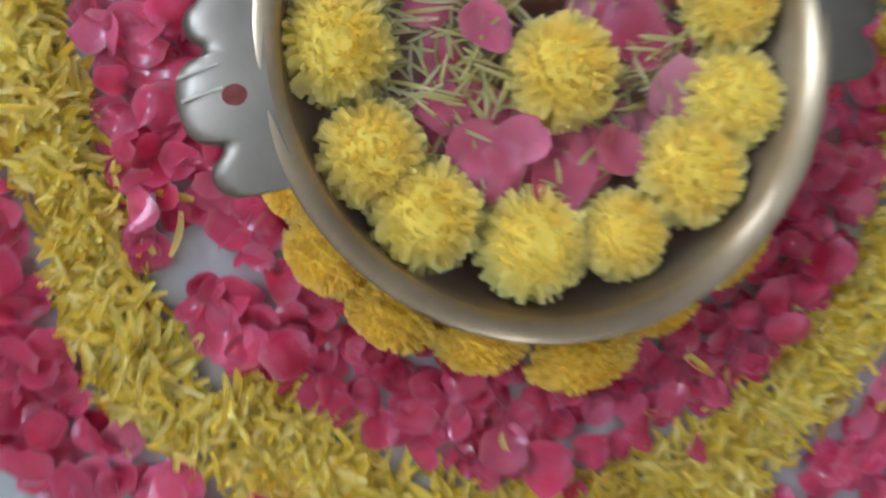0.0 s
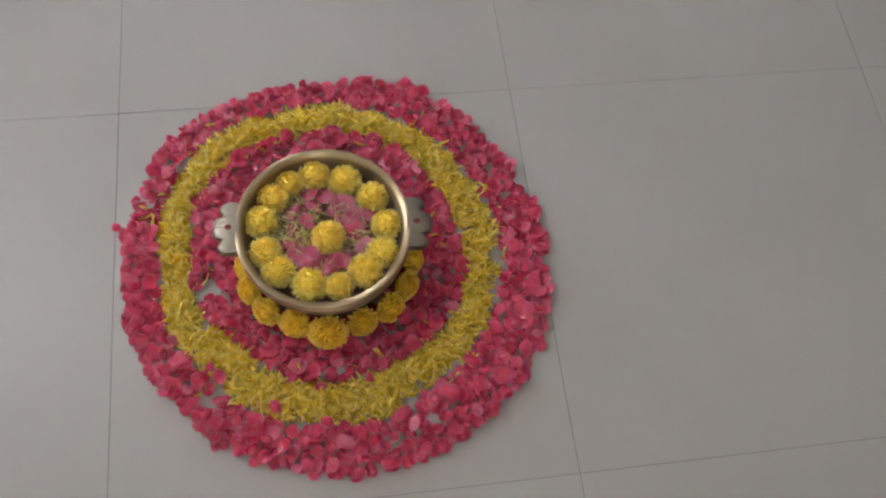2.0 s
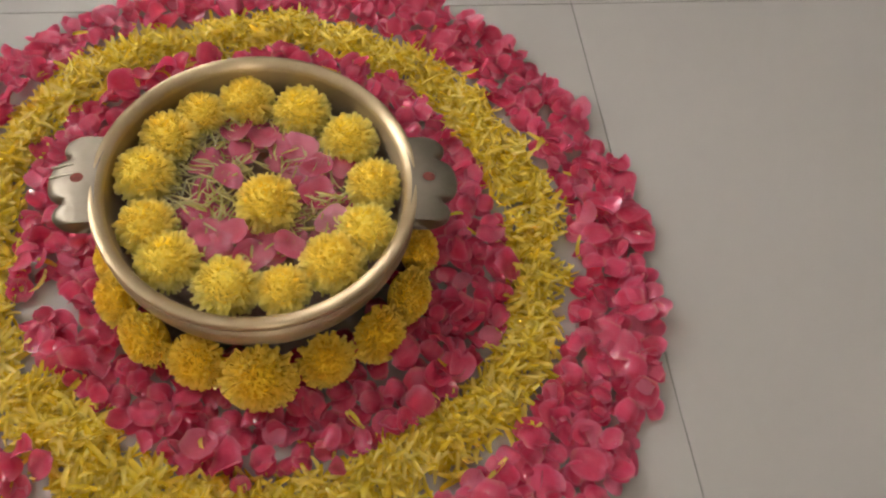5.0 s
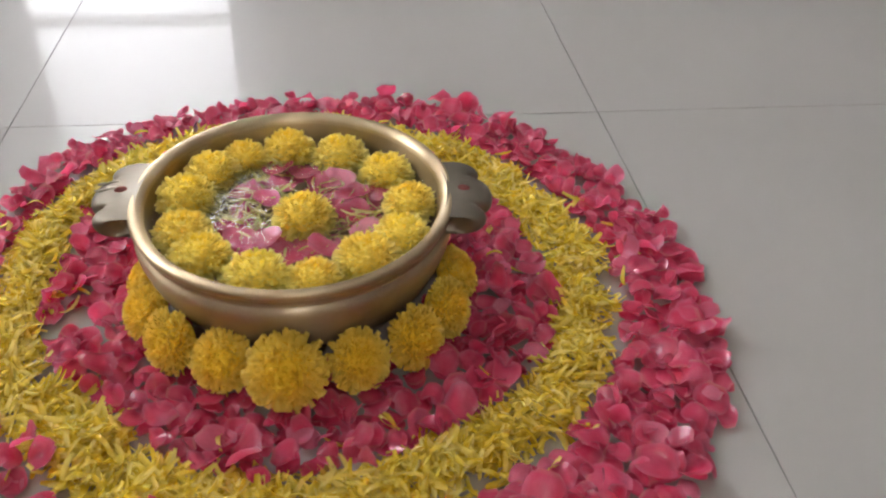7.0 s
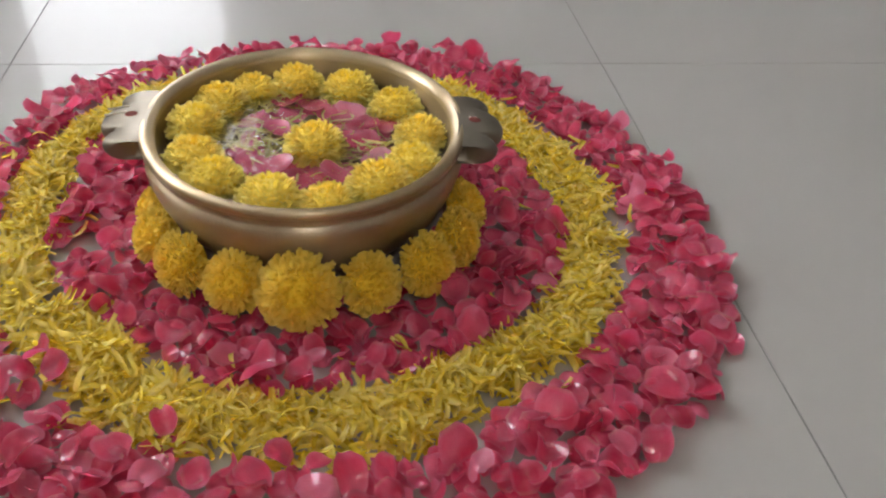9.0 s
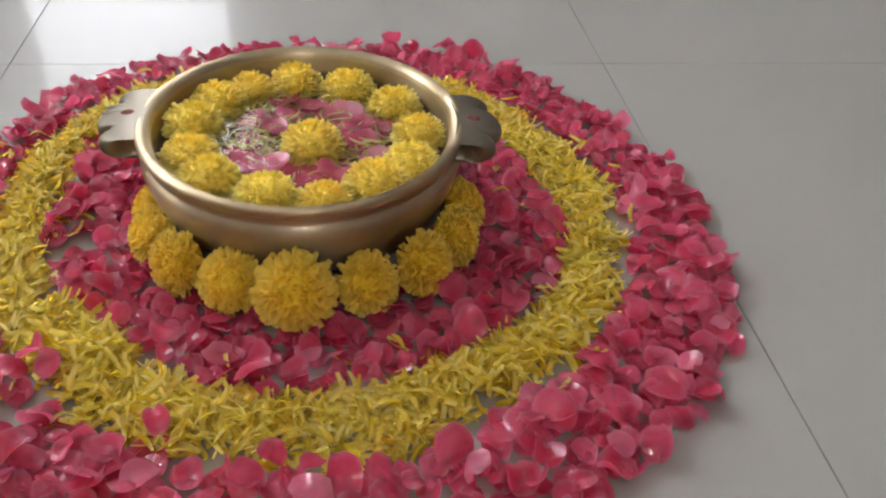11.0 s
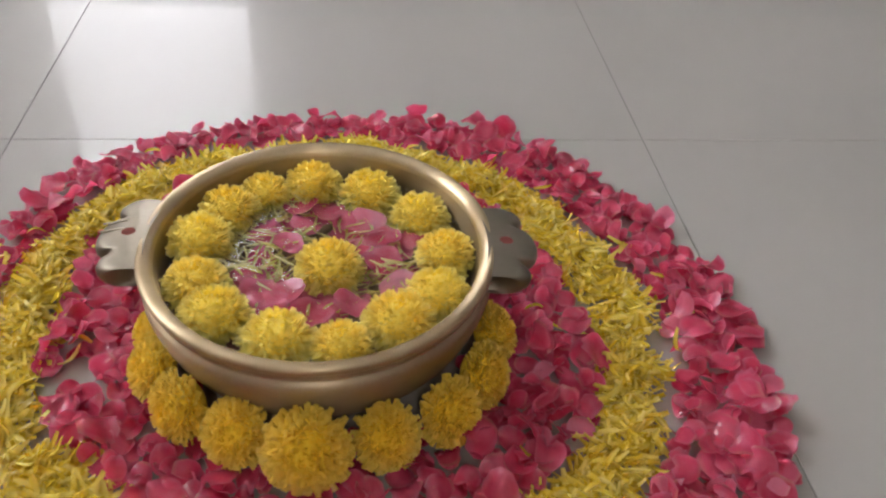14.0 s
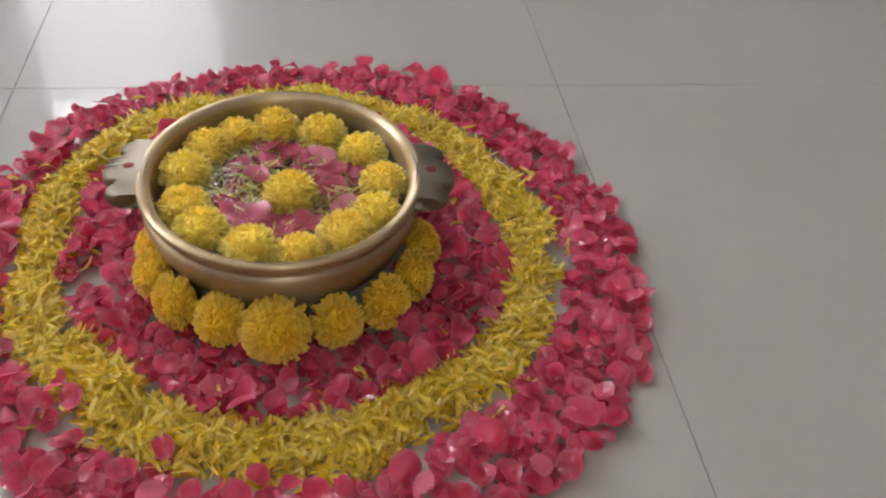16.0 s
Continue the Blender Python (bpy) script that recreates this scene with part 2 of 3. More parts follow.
FRAME = plain("white_window_paint", (0.66, 0.65, 0.62), (0.74, 0.73, 0.70), 0.4, 6.0)
PLASTIC = plain("white_plastic", (0.72, 0.71, 0.68), (0.78, 0.77, 0.74), 0.35, 20.0)
KUMKUM = plain("red_vermilion_powder", (0.13, 0.03, 0.022), (0.22, 0.05, 0.035), 0.95, 160.0, bump=0.5)
ASH = plain("pale_ash_streak", (0.40, 0.35, 0.27), (0.47, 0.42, 0.33), 0.7, 160.0)
HEART = plain("golden_flower_heart", (0.94, 0.62, 0.02), (0.97, 0.74, 0.05), 0.5, 420.0, bump=0.6)
PALE_HEART = plain("lemon_flower_heart", (0.95, 0.70, 0.06), (0.97, 0.80, 0.16), 0.5, 420.0, bump=0.6)
CALYX = plain("green_calyx", (0.16, 0.20, 0.05), (0.28, 0.33, 0.12), 0.55, 90.0, bump=0.3)
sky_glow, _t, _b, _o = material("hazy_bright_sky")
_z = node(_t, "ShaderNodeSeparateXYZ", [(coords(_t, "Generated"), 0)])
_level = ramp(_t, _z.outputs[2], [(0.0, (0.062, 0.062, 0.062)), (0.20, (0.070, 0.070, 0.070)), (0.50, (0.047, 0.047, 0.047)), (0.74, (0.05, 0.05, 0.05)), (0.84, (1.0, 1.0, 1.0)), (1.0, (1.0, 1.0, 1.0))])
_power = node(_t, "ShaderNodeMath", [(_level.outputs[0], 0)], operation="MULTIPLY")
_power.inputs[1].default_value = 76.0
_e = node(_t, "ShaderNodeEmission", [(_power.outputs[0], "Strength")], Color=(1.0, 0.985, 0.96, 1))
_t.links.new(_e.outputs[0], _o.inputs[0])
bulb_glow, _t, _b, _o = material("lit_bulb_glass")
_b.inputs["Emission Color"].default_value, _b.inputs["Emission Strength"].default_value = (1, 0.95, 0.87, 1), 20.0


# ---- mesh helpers ----
def mesh_of(name, verts, faces, mat, uvs=None, smooth=True):
    me = bpy.data.meshes.new(name)
    me.from_pydata([tuple(v) for v in verts], [], faces)
    if uvs is not None:
        layer = me.uv_layers.new(name="UVMap")
        loops = np.empty(len(me.loops), dtype=np.int32)
        me.loops.foreach_get("vertex_index", loops)
        layer.data.foreach_set("uv", np.asarray(uvs, dtype=np.float32)[loops].ravel())
    if smooth:
        me.polygons.foreach_set("use_smooth", [True] * len(me.polygons))
    me.materials.append(mat)
    me.update()
    return me


def part(name, data, mat, parent, label=""):
    """Links a bmesh or a mesh as one object under a thing."""
    if isinstance(data, bmesh.types.BMesh):
        me = bpy.data.meshes.new(name)
        data.to_mesh(me)
        data.free()
        me.materials.append(mat)
    else:
        me = data
    ob = new(name, me)
    ob.parent = parent
    if label:
        tagged(ob, label)
    return ob


def box(bm, x0, x1, y0, y1, z0, z1, bevel=0.0):
    made = bmesh.ops.create_cube(bm, size=1.0)
    for v in made["verts"]:
        v.co = Vector((x0 + (v.co.x + 0.5) * (x1 - x0), y0 + (v.co.y + 0.5) * (y1 - y0), z0 + (v.co.z + 0.5) * (z1 - z0)))
    if bevel:
        edges = list({e for v in made["verts"] for e in v.link_edges})
        bmesh.ops.bevel(bm, geom=edges, offset=bevel, segments=1, affect="EDGES")
    return bm


def lathe(name, profile, mat, steps=128):
    """A turned body from a profile of (radius, height)."""
    verts, faces, n = [], [], len(profile)
    for k in range(steps):
        a = 2 * math.pi * k / steps
        verts += [(r * math.cos(a), r * math.sin(a), z) for r, z in profile]
    for k in range(steps):
        j = (k + 1) % steps
        faces += [(k * n + i, j * n + i, j * n + i + 1, k * n + i + 1) for i in range(n - 1)]
    me = mesh_of(name, verts, faces, mat)
    bm = bmesh.new()
    bm.from_mesh(me)
    bmesh.ops.remove_doubles(bm, verts=bm.verts, dist=1e-6)
    bmesh.ops.recalc_face_normals(bm, faces=bm.faces)
    bm.to_mesh(me)
    bm.free()
    return me


def smooth_curve(points, per=5, closed=False):
    """Catmull-Rom through the given points."""
    p = [np.array(q, float) for q in points]
    n, out = len(p), []
    for i in range(n if closed else n - 1):
        if closed:
            a, b, c, d = p[i - 1], p[i], p[(i + 1) % n], p[(i + 2) % n]
        else:
            a, b, c, d = p[max(i - 1, 0)], p[i], p[i + 1], p[min(i + 2, n - 1)]
        for k in range(per):
            s = k / per
            out.append(0.5 * (2 * b + (c - a) * s + (2 * a - 5 * b + 4 * c - d) * s * s + (3 * b - a - 3 * c + d) * s**3))
    if not closed:
        out.append(p[-1])
    return out


def empty(name, place, label, category, group="", kind=""):
    ob = new(name)
    ob.location = place
    ob.empty_display_size = 0.02
    return tagged(ob, label, category, group, kind)


# ---- room ----
bm = box(bmesh.new(), WEST - 0.2, EAST + 0.2, SOUTH - 0.2, NORTH + 0.2, -0.08, -0.0008)
floor = part("floor", bm, GROUT, None)
tagged(floor, "glossy ivory vitrified tile floor with thin dark joints", "floor", kind="structure")

bm = bmesh.new()
box(bm, WEST, WX0, NORTH, NORTH + 0.2, 0, CEILING)
box(bm, WX1, EAST, NORTH, NORTH + 0.2, 0, CEILING)
box(bm, WX0, WX1, NORTH, NORTH + 0.2, 0, WZ0)
box(bm, WX0, WX1, NORTH, NORTH + 0.2, WZ1, CEILING)
tagged(part("wall_north", bm, FEATURE, None), "beige painted plaster wall with a bright window", "wall", kind="structure")
for name, dims in (("wall_south", (WEST, EAST, SOUTH - 0.2, SOUTH)), ("wall_east", (EAST, EAST + 0.2, SOUTH - 0.2, NORTH + 0.2))):
    tagged(part(name, box(bmesh.new(), *dims, 0, CEILING), FEATURE if name == "wall_east" else PLASTER, None), "plain painted plaster wall", "wall", kind="structure")
bm = bmesh.new()
box(bm, WEST - 0.2, WEST, SOUTH - 0.2, SY0, 0, CEILING)
box(bm, WEST - 0.2, WEST, SY1, NORTH + 0.2, 0, CEILING)
box(bm, WEST - 0.2, WEST, SY0, SY1, 0, SZ0)
box(bm, WEST - 0.2, WEST, SY0, SY1, SZ1, CEILING)
tagged(part("wall_west", bm, PLASTER, None), "cream painted plaster wall with an opening for the added side window", "wall", kind="structure")
tagged(part("ceiling", box(bmesh.new(), WEST - 0.2, EAST + 0.2, SOUTH - 0.2, NORTH + 0.2, CEILING, CEILING + 0.15), WHITE, None), "plain off-white painted ceiling", "ceiling", kind="structure")

def make_window(name, m, wide, high, bar, label):
    """A framed window with one cross bar; its own y axis points outside."""
    window = empty(name, (0, 0, 0), label, "window", kind="structure")
    window.matrix_basis = m
    half = wide / 2
    bm = bmesh.new()
    box(bm, -half, -half + 0.03, -0.03, 0.03, 0, high, 0.003)
    box(bm, half - 0.03, half, -0.03, 0.03, 0, high, 0.003)
    box(bm, -half + 0.03, half - 0.03, -0.03, 0.03, 0, 0.03, 0.003)
    box(bm, -half + 0.03, half - 0.03, -0.03, 0.03, high - 0.03, high, 0.003)
    part("window_frame", bm, FRAME, window)
    part("cross_bar", box(bmesh.new(), -half + 0.03, half - 0.03, -0.025, 0.025, bar - 0.02, bar + 0.02, 0.003), FRAME, window)
    for z0, z1 in ((0.03, bar - 0.02), (bar + 0.02, high - 0.03)):
        pane = part("pane", box(bmesh.new(), -half + 0.03, half - 0.03, -0.002, 0.002, z0, z1), GLASS, window, "clear glass pane")
        pane.visible_shadow = False
    part("window_sill", box(bmesh.new(), -half - 0.05, half + 0.05, -0.15, -0.1, -0.03, 0.0, 0.004), FRAME, window)


make_window("window_1", pose((WX0 + WX1) / 2, NORTH + 0.1, WZ0), WX1 - WX0, WZ1 - WZ0, 0.945 - WZ0, "white framed window with a cross bar, bright daylight behind")
# the west window is never in view; it is added round the fill lamp
make_window("window_2", pose(WEST - 0.1, (SY0 + SY1) / 2, SZ0, 0, 0, 90), SY1 - SY0, SZ1 - SZ0, 0.72, "white framed side window, unseen, added to let in fill light")

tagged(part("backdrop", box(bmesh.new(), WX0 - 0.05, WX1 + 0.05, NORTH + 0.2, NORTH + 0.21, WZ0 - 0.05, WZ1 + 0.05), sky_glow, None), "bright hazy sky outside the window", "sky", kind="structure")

lamp = empty("pendant_lamp", (-0.32, -1.95, CEILING), "small lit bulb hanging on a cord from the ceiling", "pendant lamp")
part("ceiling_rose", lathe("ceiling_rose", [(0, 0), (0.05, 0), (0.05, -0.012), (0.03, -0.02), (0.008, -0.026), (0, -0.026)], PLASTIC, 32), PLASTIC, lamp)
part("cord", lathe("cord", [(0.003, -0.024), (0.003, -0.245), (0, -0.245)], PLASTIC, 12), PLASTIC, lamp)
part("holder", lathe("holder", [(0, -0.24), (0.012, -0.24), (0.02, -0.25), (0.02, -0.275), (0, -0.275)], PLASTIC, 24), PLASTIC, lamp)
part("bulb", lathe("bulb", [(0.012, -0.275), (0.016, -0.285), (0.026, -0.3), (0.028, -0.315), (0.022, -0.332), (0.01, -0.341), (0, -0.343)], bulb_glow, 24), bulb_glow, lamp, "glowing glass bulb")


# ---- rose petals ----
def petal_mesh(name, mat, seed, width=0.0120, length=0.023):
    """A cupped rose petal, narrow at its claw, with a wavy and slightly rolled lip."""
    rng = random.Random(seed)
    cup, arch, roll, notch = rng.uniform(0.22, 0.75), rng.uniform(0.0, 0.6), rng.uniform(-1.2, 0.6), rng.uniform(0.0, 0.10)
    skew, ph = rng.uniform(-0.2, 0.2), rng.uniform(0, 6.28)
    ragged, crease = rng.uniform(0.04, 0.13), rng.uniform(-0.25, 0.40)
    fold, hand = rng.choice((0.0, 0.7, 1.3, -0.8)), rng.choice((-1, 1))
    verts, uvs, faces, nu, nv = [], [], [], 4, 6
    for j in range(nv + 1):
        v = 0.07 + 0.91 * j / nv
        half_w = width * (math.sin(math.pi * min(v, 1) ** 0.92) ** 0.42) * (0.66 + 0.34 * v)
        for i in range(nu + 1):
            u = 2 * i / nu - 1
            x = u * half_w * (1 + ragged * math.sin(5.3 * v + ph + 1.9 * u)) + skew * length * v * v
            y = length * (v - 0.5) - notch * length * v * math.cos(u * math.pi / 2) ** 2 * (v > 0.8)
            z = cup * half_w * u * u * (0.4 + 0.6 * v) + arch * length * (v - 0.5) ** 2 + roll * length * max(0, v - 0.7) ** 2 * 2.2
            z += 0.0016 * v * math.sin(3.1 * u + ph) + 0.0012 * math.sin(7 * v + ph) + crease * half_w * abs(u) * v + fold * half_w * max(0.0, u * hand - 0.25) ** 1.5 * v
            verts.append((x, y, z))
            uvs.append((i / nu, v))
    for j in range(nv):
        for i in range(nu):
            a = j * (nu + 1) + i
            faces.append((a, a + 1, a + nu + 2, a + nu + 1))
    return mesh_of(name, verts, faces, mat, uvs)


def arrays(me):
    v = np.empty(len(me.vertices) * 3)
    me.vertices.foreach_get("co", v)
    loops = np.empty(len(me.loops), dtype=np.int32)
    me.loops.foreach_get("vertex_index", loops)
    uv = np.empty(len(me.loops) * 2)
    me.uv_layers[0].data.foreach_get("uv", uv)
    per = np.zeros((len(me.vertices), 2))
    per[loops] = uv.reshape(-1, 2)
    return v.reshape(-1, 3), [tuple(p.vertices) for p in me.polygons], per


def settle(m, points, low):
    """Raises or lowers a pose so that the lowest point lies at the given height."""
    z = (points @ np.array(m.to_3x3()).T)[:, 2].min()
    m = m.copy()
    m.translation.z = low - z
    return m


def joined(name, items, sources, mat, parent, label):
    """One mesh of many pieces: items are (source number, pose)."""
    verts, faces, uvs, base = [], [], [], 0
    for k, m in items:
        v, f, uv = sources[k]
        a = np.array(m)
        verts.append(v @ a[:3, :3].T + a[:3, 3])
        faces += [tuple(i + base for i in q) for q in f]
        uvs.append(uv)
        base += len(v)
    ob = part(name, mesh_of(name, np.concatenate(verts), faces, mat, np.concatenate(uvs)), mat, parent, label)
    ob["kind"] = "stuff"
    return ob


ROUND = [10 * k for k in range(37)]
EDGE_OUT = [0.322, 0.318, 0.314, 0.312, 0.310, 0.312, 0.314, 0.305, 0.296, 0.293, 0.290, 0.293, 0.297, 0.298, 0.300, 0.296, 0.293, 0.289, 0.286, 0.291, 0.296, 0.296, 0.296, 0.304, 0.312, 0.316, 0.320, 0.323, 0.333, 0.334, 0.335, 0.337, 0.338, 0.339, 0.332, 0.327]
GOLD_OUT = [0.246, 0.244, 0.241, 0.238, 0.239, 0.239, 0.239, 0.241, 0.242, 0.243, 0.242, 0.243, 0.246, 0.249, 0.249, 0.244, 0.237, 0.235, 0.230, 0.233, 0.238, 0.235, 0.237, 0.242, 0.246, 0.246, 0.246, 0.251, 0.252, 0.245, 0.243, 0.245, 0.247, 0.246, 0.245, 0.246]
GOLD_IN = [0.190, 0.188, 0.187, 0.187, 0.190, 0.194, 0.195, 0.196, 0.194, 0.195, 0.196, 0.198, 0.200, 0.201, 0.203, 0.205, 0.198, 0.190, 0.191, 0.190, 0.188, 0.182, 0.179, 0.181, 0.185, 0.192, 0.194, 0.192, 0.189, 0.187, 0.193, 0.196, 0.198, 0.200, 0.201, 0.195]


def edge(table, a):
    return float(np.interp(math.degrees(a) % 360, ROUND, table + table[:1]))


# flower heads round the bowl: x, y, size
FOOT = [(-0.418, 0.325, 0.90), (-0.412, 0.290, 0.98), (-0.390, 0.258, 1.05), (-0.355, 0.236, 1.02), (-0.312, 0.220, 1.24), (-0.266, 0.230, 1.0), (-0.227, 0.247, 1.06), (-0.203, 0.277, 1.05), (-0.191, 0.315, 1.0)]
# bare patches of floor: x, y, radius
BARE = [(-0.467, 0.306, 0.012), (-0.480, 0.297, 0.009), (-0.066, 0.316, 0.012), (-0.477, 0.146, 0.012), (-0.184, 0.092, 0.010), (-0.473, 0.251, 0.010)]


def bare(x, y, extra=0.0):
    return any((x - p) ** 2 + (y - q) ** 2 < (r + extra) ** 2 for p, q, r in BARE)


def petal_poses(rng, inner, outer, count, gap, sources, layers):
    """Poses of petals heaped in a ring between two edges."""
    out = []
    for low, tilt, share, space in layers:
        placed, tries = [], 0
        while len(placed) < count * share and tries < 40000:
            tries += 1
            a = rng.uniform(0, 2 * math.pi)
            r0, r1 = inner(a), outer(a)
            r = math.sqrt(rng.uniform(r0 * r0, r1 * r1))
            x, y = CX + r * math.cos(a), CY + r * math.sin(a)
            if bare(x, y, 0.004) or any((x - p) ** 2 + (y - q) ** 2 < (0.019 * z) ** 2 for p, q, z in FOOT) or any((x - p) ** 2 + (y - q) ** 2 < (gap * space) ** 2 for p, q in placed):
                continue
            placed.append((x, y))
            k = rng.randrange(len(sources))
            lean = min(abs(rng.gauss(0, tilt)), 62)
            m = Matrix.Translation((x, y, 0)) @ Matrix.Rotation(rng.uniform(0, 6.28), 4, "Z") @ Matrix.Rotation(radians(lean), 4, "X")
            if rng.random() < 0.42:
                m = m @ Matrix.Rotation(math.pi, 4, "Y")
            m = m @ Matrix.Rotation(rng.uniform(0, 6.28), 4, "Z") @ Matrix.Scale(min(0.74 + rng.expovariate(5.5), 1.30), 4)
            out.append((k, settle(m, sources[k][0], low + rng.uniform(0, 0.002))))
    return out


petal_meshes = [petal_mesh("rose_petal", ROSE, 40 + k, 0.0108 * (0.82 + 0.06 * k), 0.0200 + 0.0012 * (k % 4)) for k in range(8)]
petal_sources = [arrays(me) for me in petal_meshes]


def petal_ring(label, inner, outer, count, seed, extra=(), strewn=()):
    rng = random.Random(seed)
    ring = empty("rose_petal_ring", (0, 0, 0), label, "petal ring")
    poses = petal_poses(rng, inner, outer, count, 0.0128, petal_sources, [(0.0008, 16, 0.46, 1.0), (0.0030, 24, 0.34, 1.15), (0.0060, 36, 0.20, 1.35)])
    for x, y, turn, size in extra:
        m = Matrix.Translation((x, y, 0)) @ Matrix.Rotation(radians(turn), 4, "Z") @ Matrix.Rotation(0.12, 4, "X") @ Matrix.Scale(size, 4)
        poses.append((len(poses) % 8, settle(m, petal_sources[len(poses) % 8][0], 0.0008)))
    for x, y, turn, size in strewn:
        m = Matrix.Translation((x, y, 0)) @ Matrix.Rotation(radians(turn), 4, "Z") @ Matrix.Rotation(0.5, 4, "X") @ Matrix.Scale(0.85 * size, 4)
        poses.append((len(poses) % 8, settle(m, petal_sources[len(poses) % 8][0], 0.0125)))
    poses.sort(key=lambda p: p[1].translation.y)
    for k, m in poses[:300]:
        ob = new("rose_petal", petal_meshes[k])
        ob.parent, ob.matrix_basis = ring, m
    if poses[300:]:
        joined("petal_bed", poses[300:], petal_sources, ROSE, ring, "heap of crimson pink rose petals")
    return ring


petal_ring("outer ring of loose crimson pink rose petals strewn on tiles", lambda a: edge(GOLD_OUT, a) + 0.008, lambda a: edge(EDGE_OUT, a) - 0.012 + 0.009 * noise.noise((9 * math.cos(a), 9 * math.sin(a), 0.3)), 880, 5,
           [(-0.598, 0.409, 100, 0.6), (-0.590, 0.400, 30, 0.7), (-0.468, 0.085, 10, 0.6), (-0.477, 0.108, 70, 0.7), (-0.323, 0.034, 200, 0.5), (-0.301, 0.036, 40, 0.55), (-0.006, 0.228, -60, 0.9), (-0.004, 0.262, -80, 0.8), (-0.390, 0.115, 30, 1.1), (-0.374, 0.117, 120, 1.0)],
           [(-0.388, 0.126, 20, 1.1), (-0.322, 0.098, 70, 1.0), (-0.300, 0.092, 140, 0.9), (-0.173, 0.115, 210, 0.9), (-0.457, 0.172, 300, 1.1), (-0.470, 0.185, 250, 1.0)])
petal_ring("inner ring of loose crimson pink rose petals round a brass bowl", lambda a: 0.108, lambda a: edge(GOLD_IN, a) - 0.003, 650, 6, [(-0.112, 0.302, 80, 1.35), (-0.414, 0.223, 40, 0.85)], [(-0.327, 0.148, 30, 0.8), (-0.263, 0.152, 100, 0.8), (-0.118, 0.300, 70, 1.4)])


# ---- loose yellow florets ----
def floret_mesh(name, mat, seed, length, width, bend, segs=4):
    """A strap floret with a folded middle, bent and twisted along its length."""
    rng = random.Random(seed)
    side, twist, fold = rng.uniform(-0.35, 0.35), rng.uniform(-0.8, 0.8), rng.uniform(0.4, 0.9)
    verts, uvs, faces = [], [], []
    for j in range(segs + 1):
        s = j / segs
        w = width * (0.35 + 0.9 * math.sin(math.pi * (0.15 + 0.72 * s))) * 0.5
        c = Vector((side * length * s * s, length * (s - 0.5), bend * length * (s - 0.5) ** 2 * 2))
        tw = twist * (s - 0.5)
        for i, u in enumerate((-1, 0, 1)):
            off = Matrix.Rotation(tw, 3, "Y") @ Vector((u * w, 0, fold * w * abs(u)))
            verts.append(c + off)
            uvs.append((i / 2, s))
    for j in range(segs):
        for i in range(2):
            a = 3 * j + i
            faces.append((a, a + 1, a + 4, a + 3))
    return mesh_of(name, verts, faces, mat, uvs)


floret_meshes = [floret_mesh("floret", LOOSE, 90 + k, 0.0140 + 0.0011 * k, 0.0028 + 0.0004 * (k % 3), -0.5 + 0.16 * k) for k in range(8)]
floret_sources = [arrays(me) for me in floret_meshes]


def floret_ring():
    rng = random.Random(11)
    ring = empty("floret_ring", (0, 0, 0), "ring of loose yellow chrysanthemum florets heaped on tiles", "petal ring")
    poses = []
    while len(poses) < 6200:
        a = rng.uniform(0, 2 * math.pi)
        r0, r1 = edge(GOLD_IN, a), edge(GOLD_OUT, a)
        q = rng.triangular(-0.08, 1.08, 0.5)
        wob = 0.004 * math.sin(9 * a + 1) + 0.003 * math.sin(23 * a)
        r = r0 + (r1 - r0) * q + wob
        x, y = CX + r * math.cos(a), CY + r * math.sin(a)
        if bare(x, y, 0.002):
            continue
        lump = 0.75 + 0.25 * math.sin(17 * a + 2) * math.sin(5 * a)
        high = 0.014 * lump * max(0.0, 1 - (2 * q - 1) ** 2)
        k = rng.randrange(8)
        m = Matrix.Translation((x, y, 0)) @ Matrix.Rotation(rng.uniform(0, 6.28), 4, "Z") @ Matrix.Rotation(radians(rng.gauss(0, 15)), 4, "X") @ Matrix.Rotation(rng.uniform(-0.8, 0.8), 4, "Y") @ Matrix.Scale(rng.uniform(0.75, 1.15), 4)
        poses.append((rng.uniform(0, high) ** 1.0, k, settle(m, floret_sources[k][0], 0.0006 + high * rng.random() ** 0.6)))
    # strays that lie on the rose petals either side
    while len(poses) < 6235:
        a = rng.uniform(0, 2 * math.pi)
        r = rng.choice((edge(GOLD_IN, a) - abs(rng.gauss(0, 0.014)) - 0.004, edge(GOLD_OUT, a) + abs(rng.gauss(0, 0.012)) + 0.004))
        k = rng.randrange(8)
        m = Matrix.Translation((CX + r * math.cos(a), CY + r * math.sin(a), 0)) @ Matrix.Rotation(rng.uniform(0, 6.28), 4, "Z") @ Matrix.Rotation(rng.uniform(-0.5, 0.5), 4, "Y")
        poses.append((0.0, k, settle(m, floret_sources[k][0], rng.uniform(0.006, 0.010))))
    front = sorted((p for p in poses if p[2].translation.z > 0.009), key=lambda p: p[2].translation.y)[:300]
    mine = {id(p) for p in front}
    for _, k, m in front:
        ob = new("floret", floret_meshes[k])
        ob.parent, ob.matrix_basis = ring, m
    joined("floret_bed", [p[1:] for p in poses if id(p) not in mine], floret_sources, LOOSE, ring, "heap of loose yellow strap florets")


floret_ring()


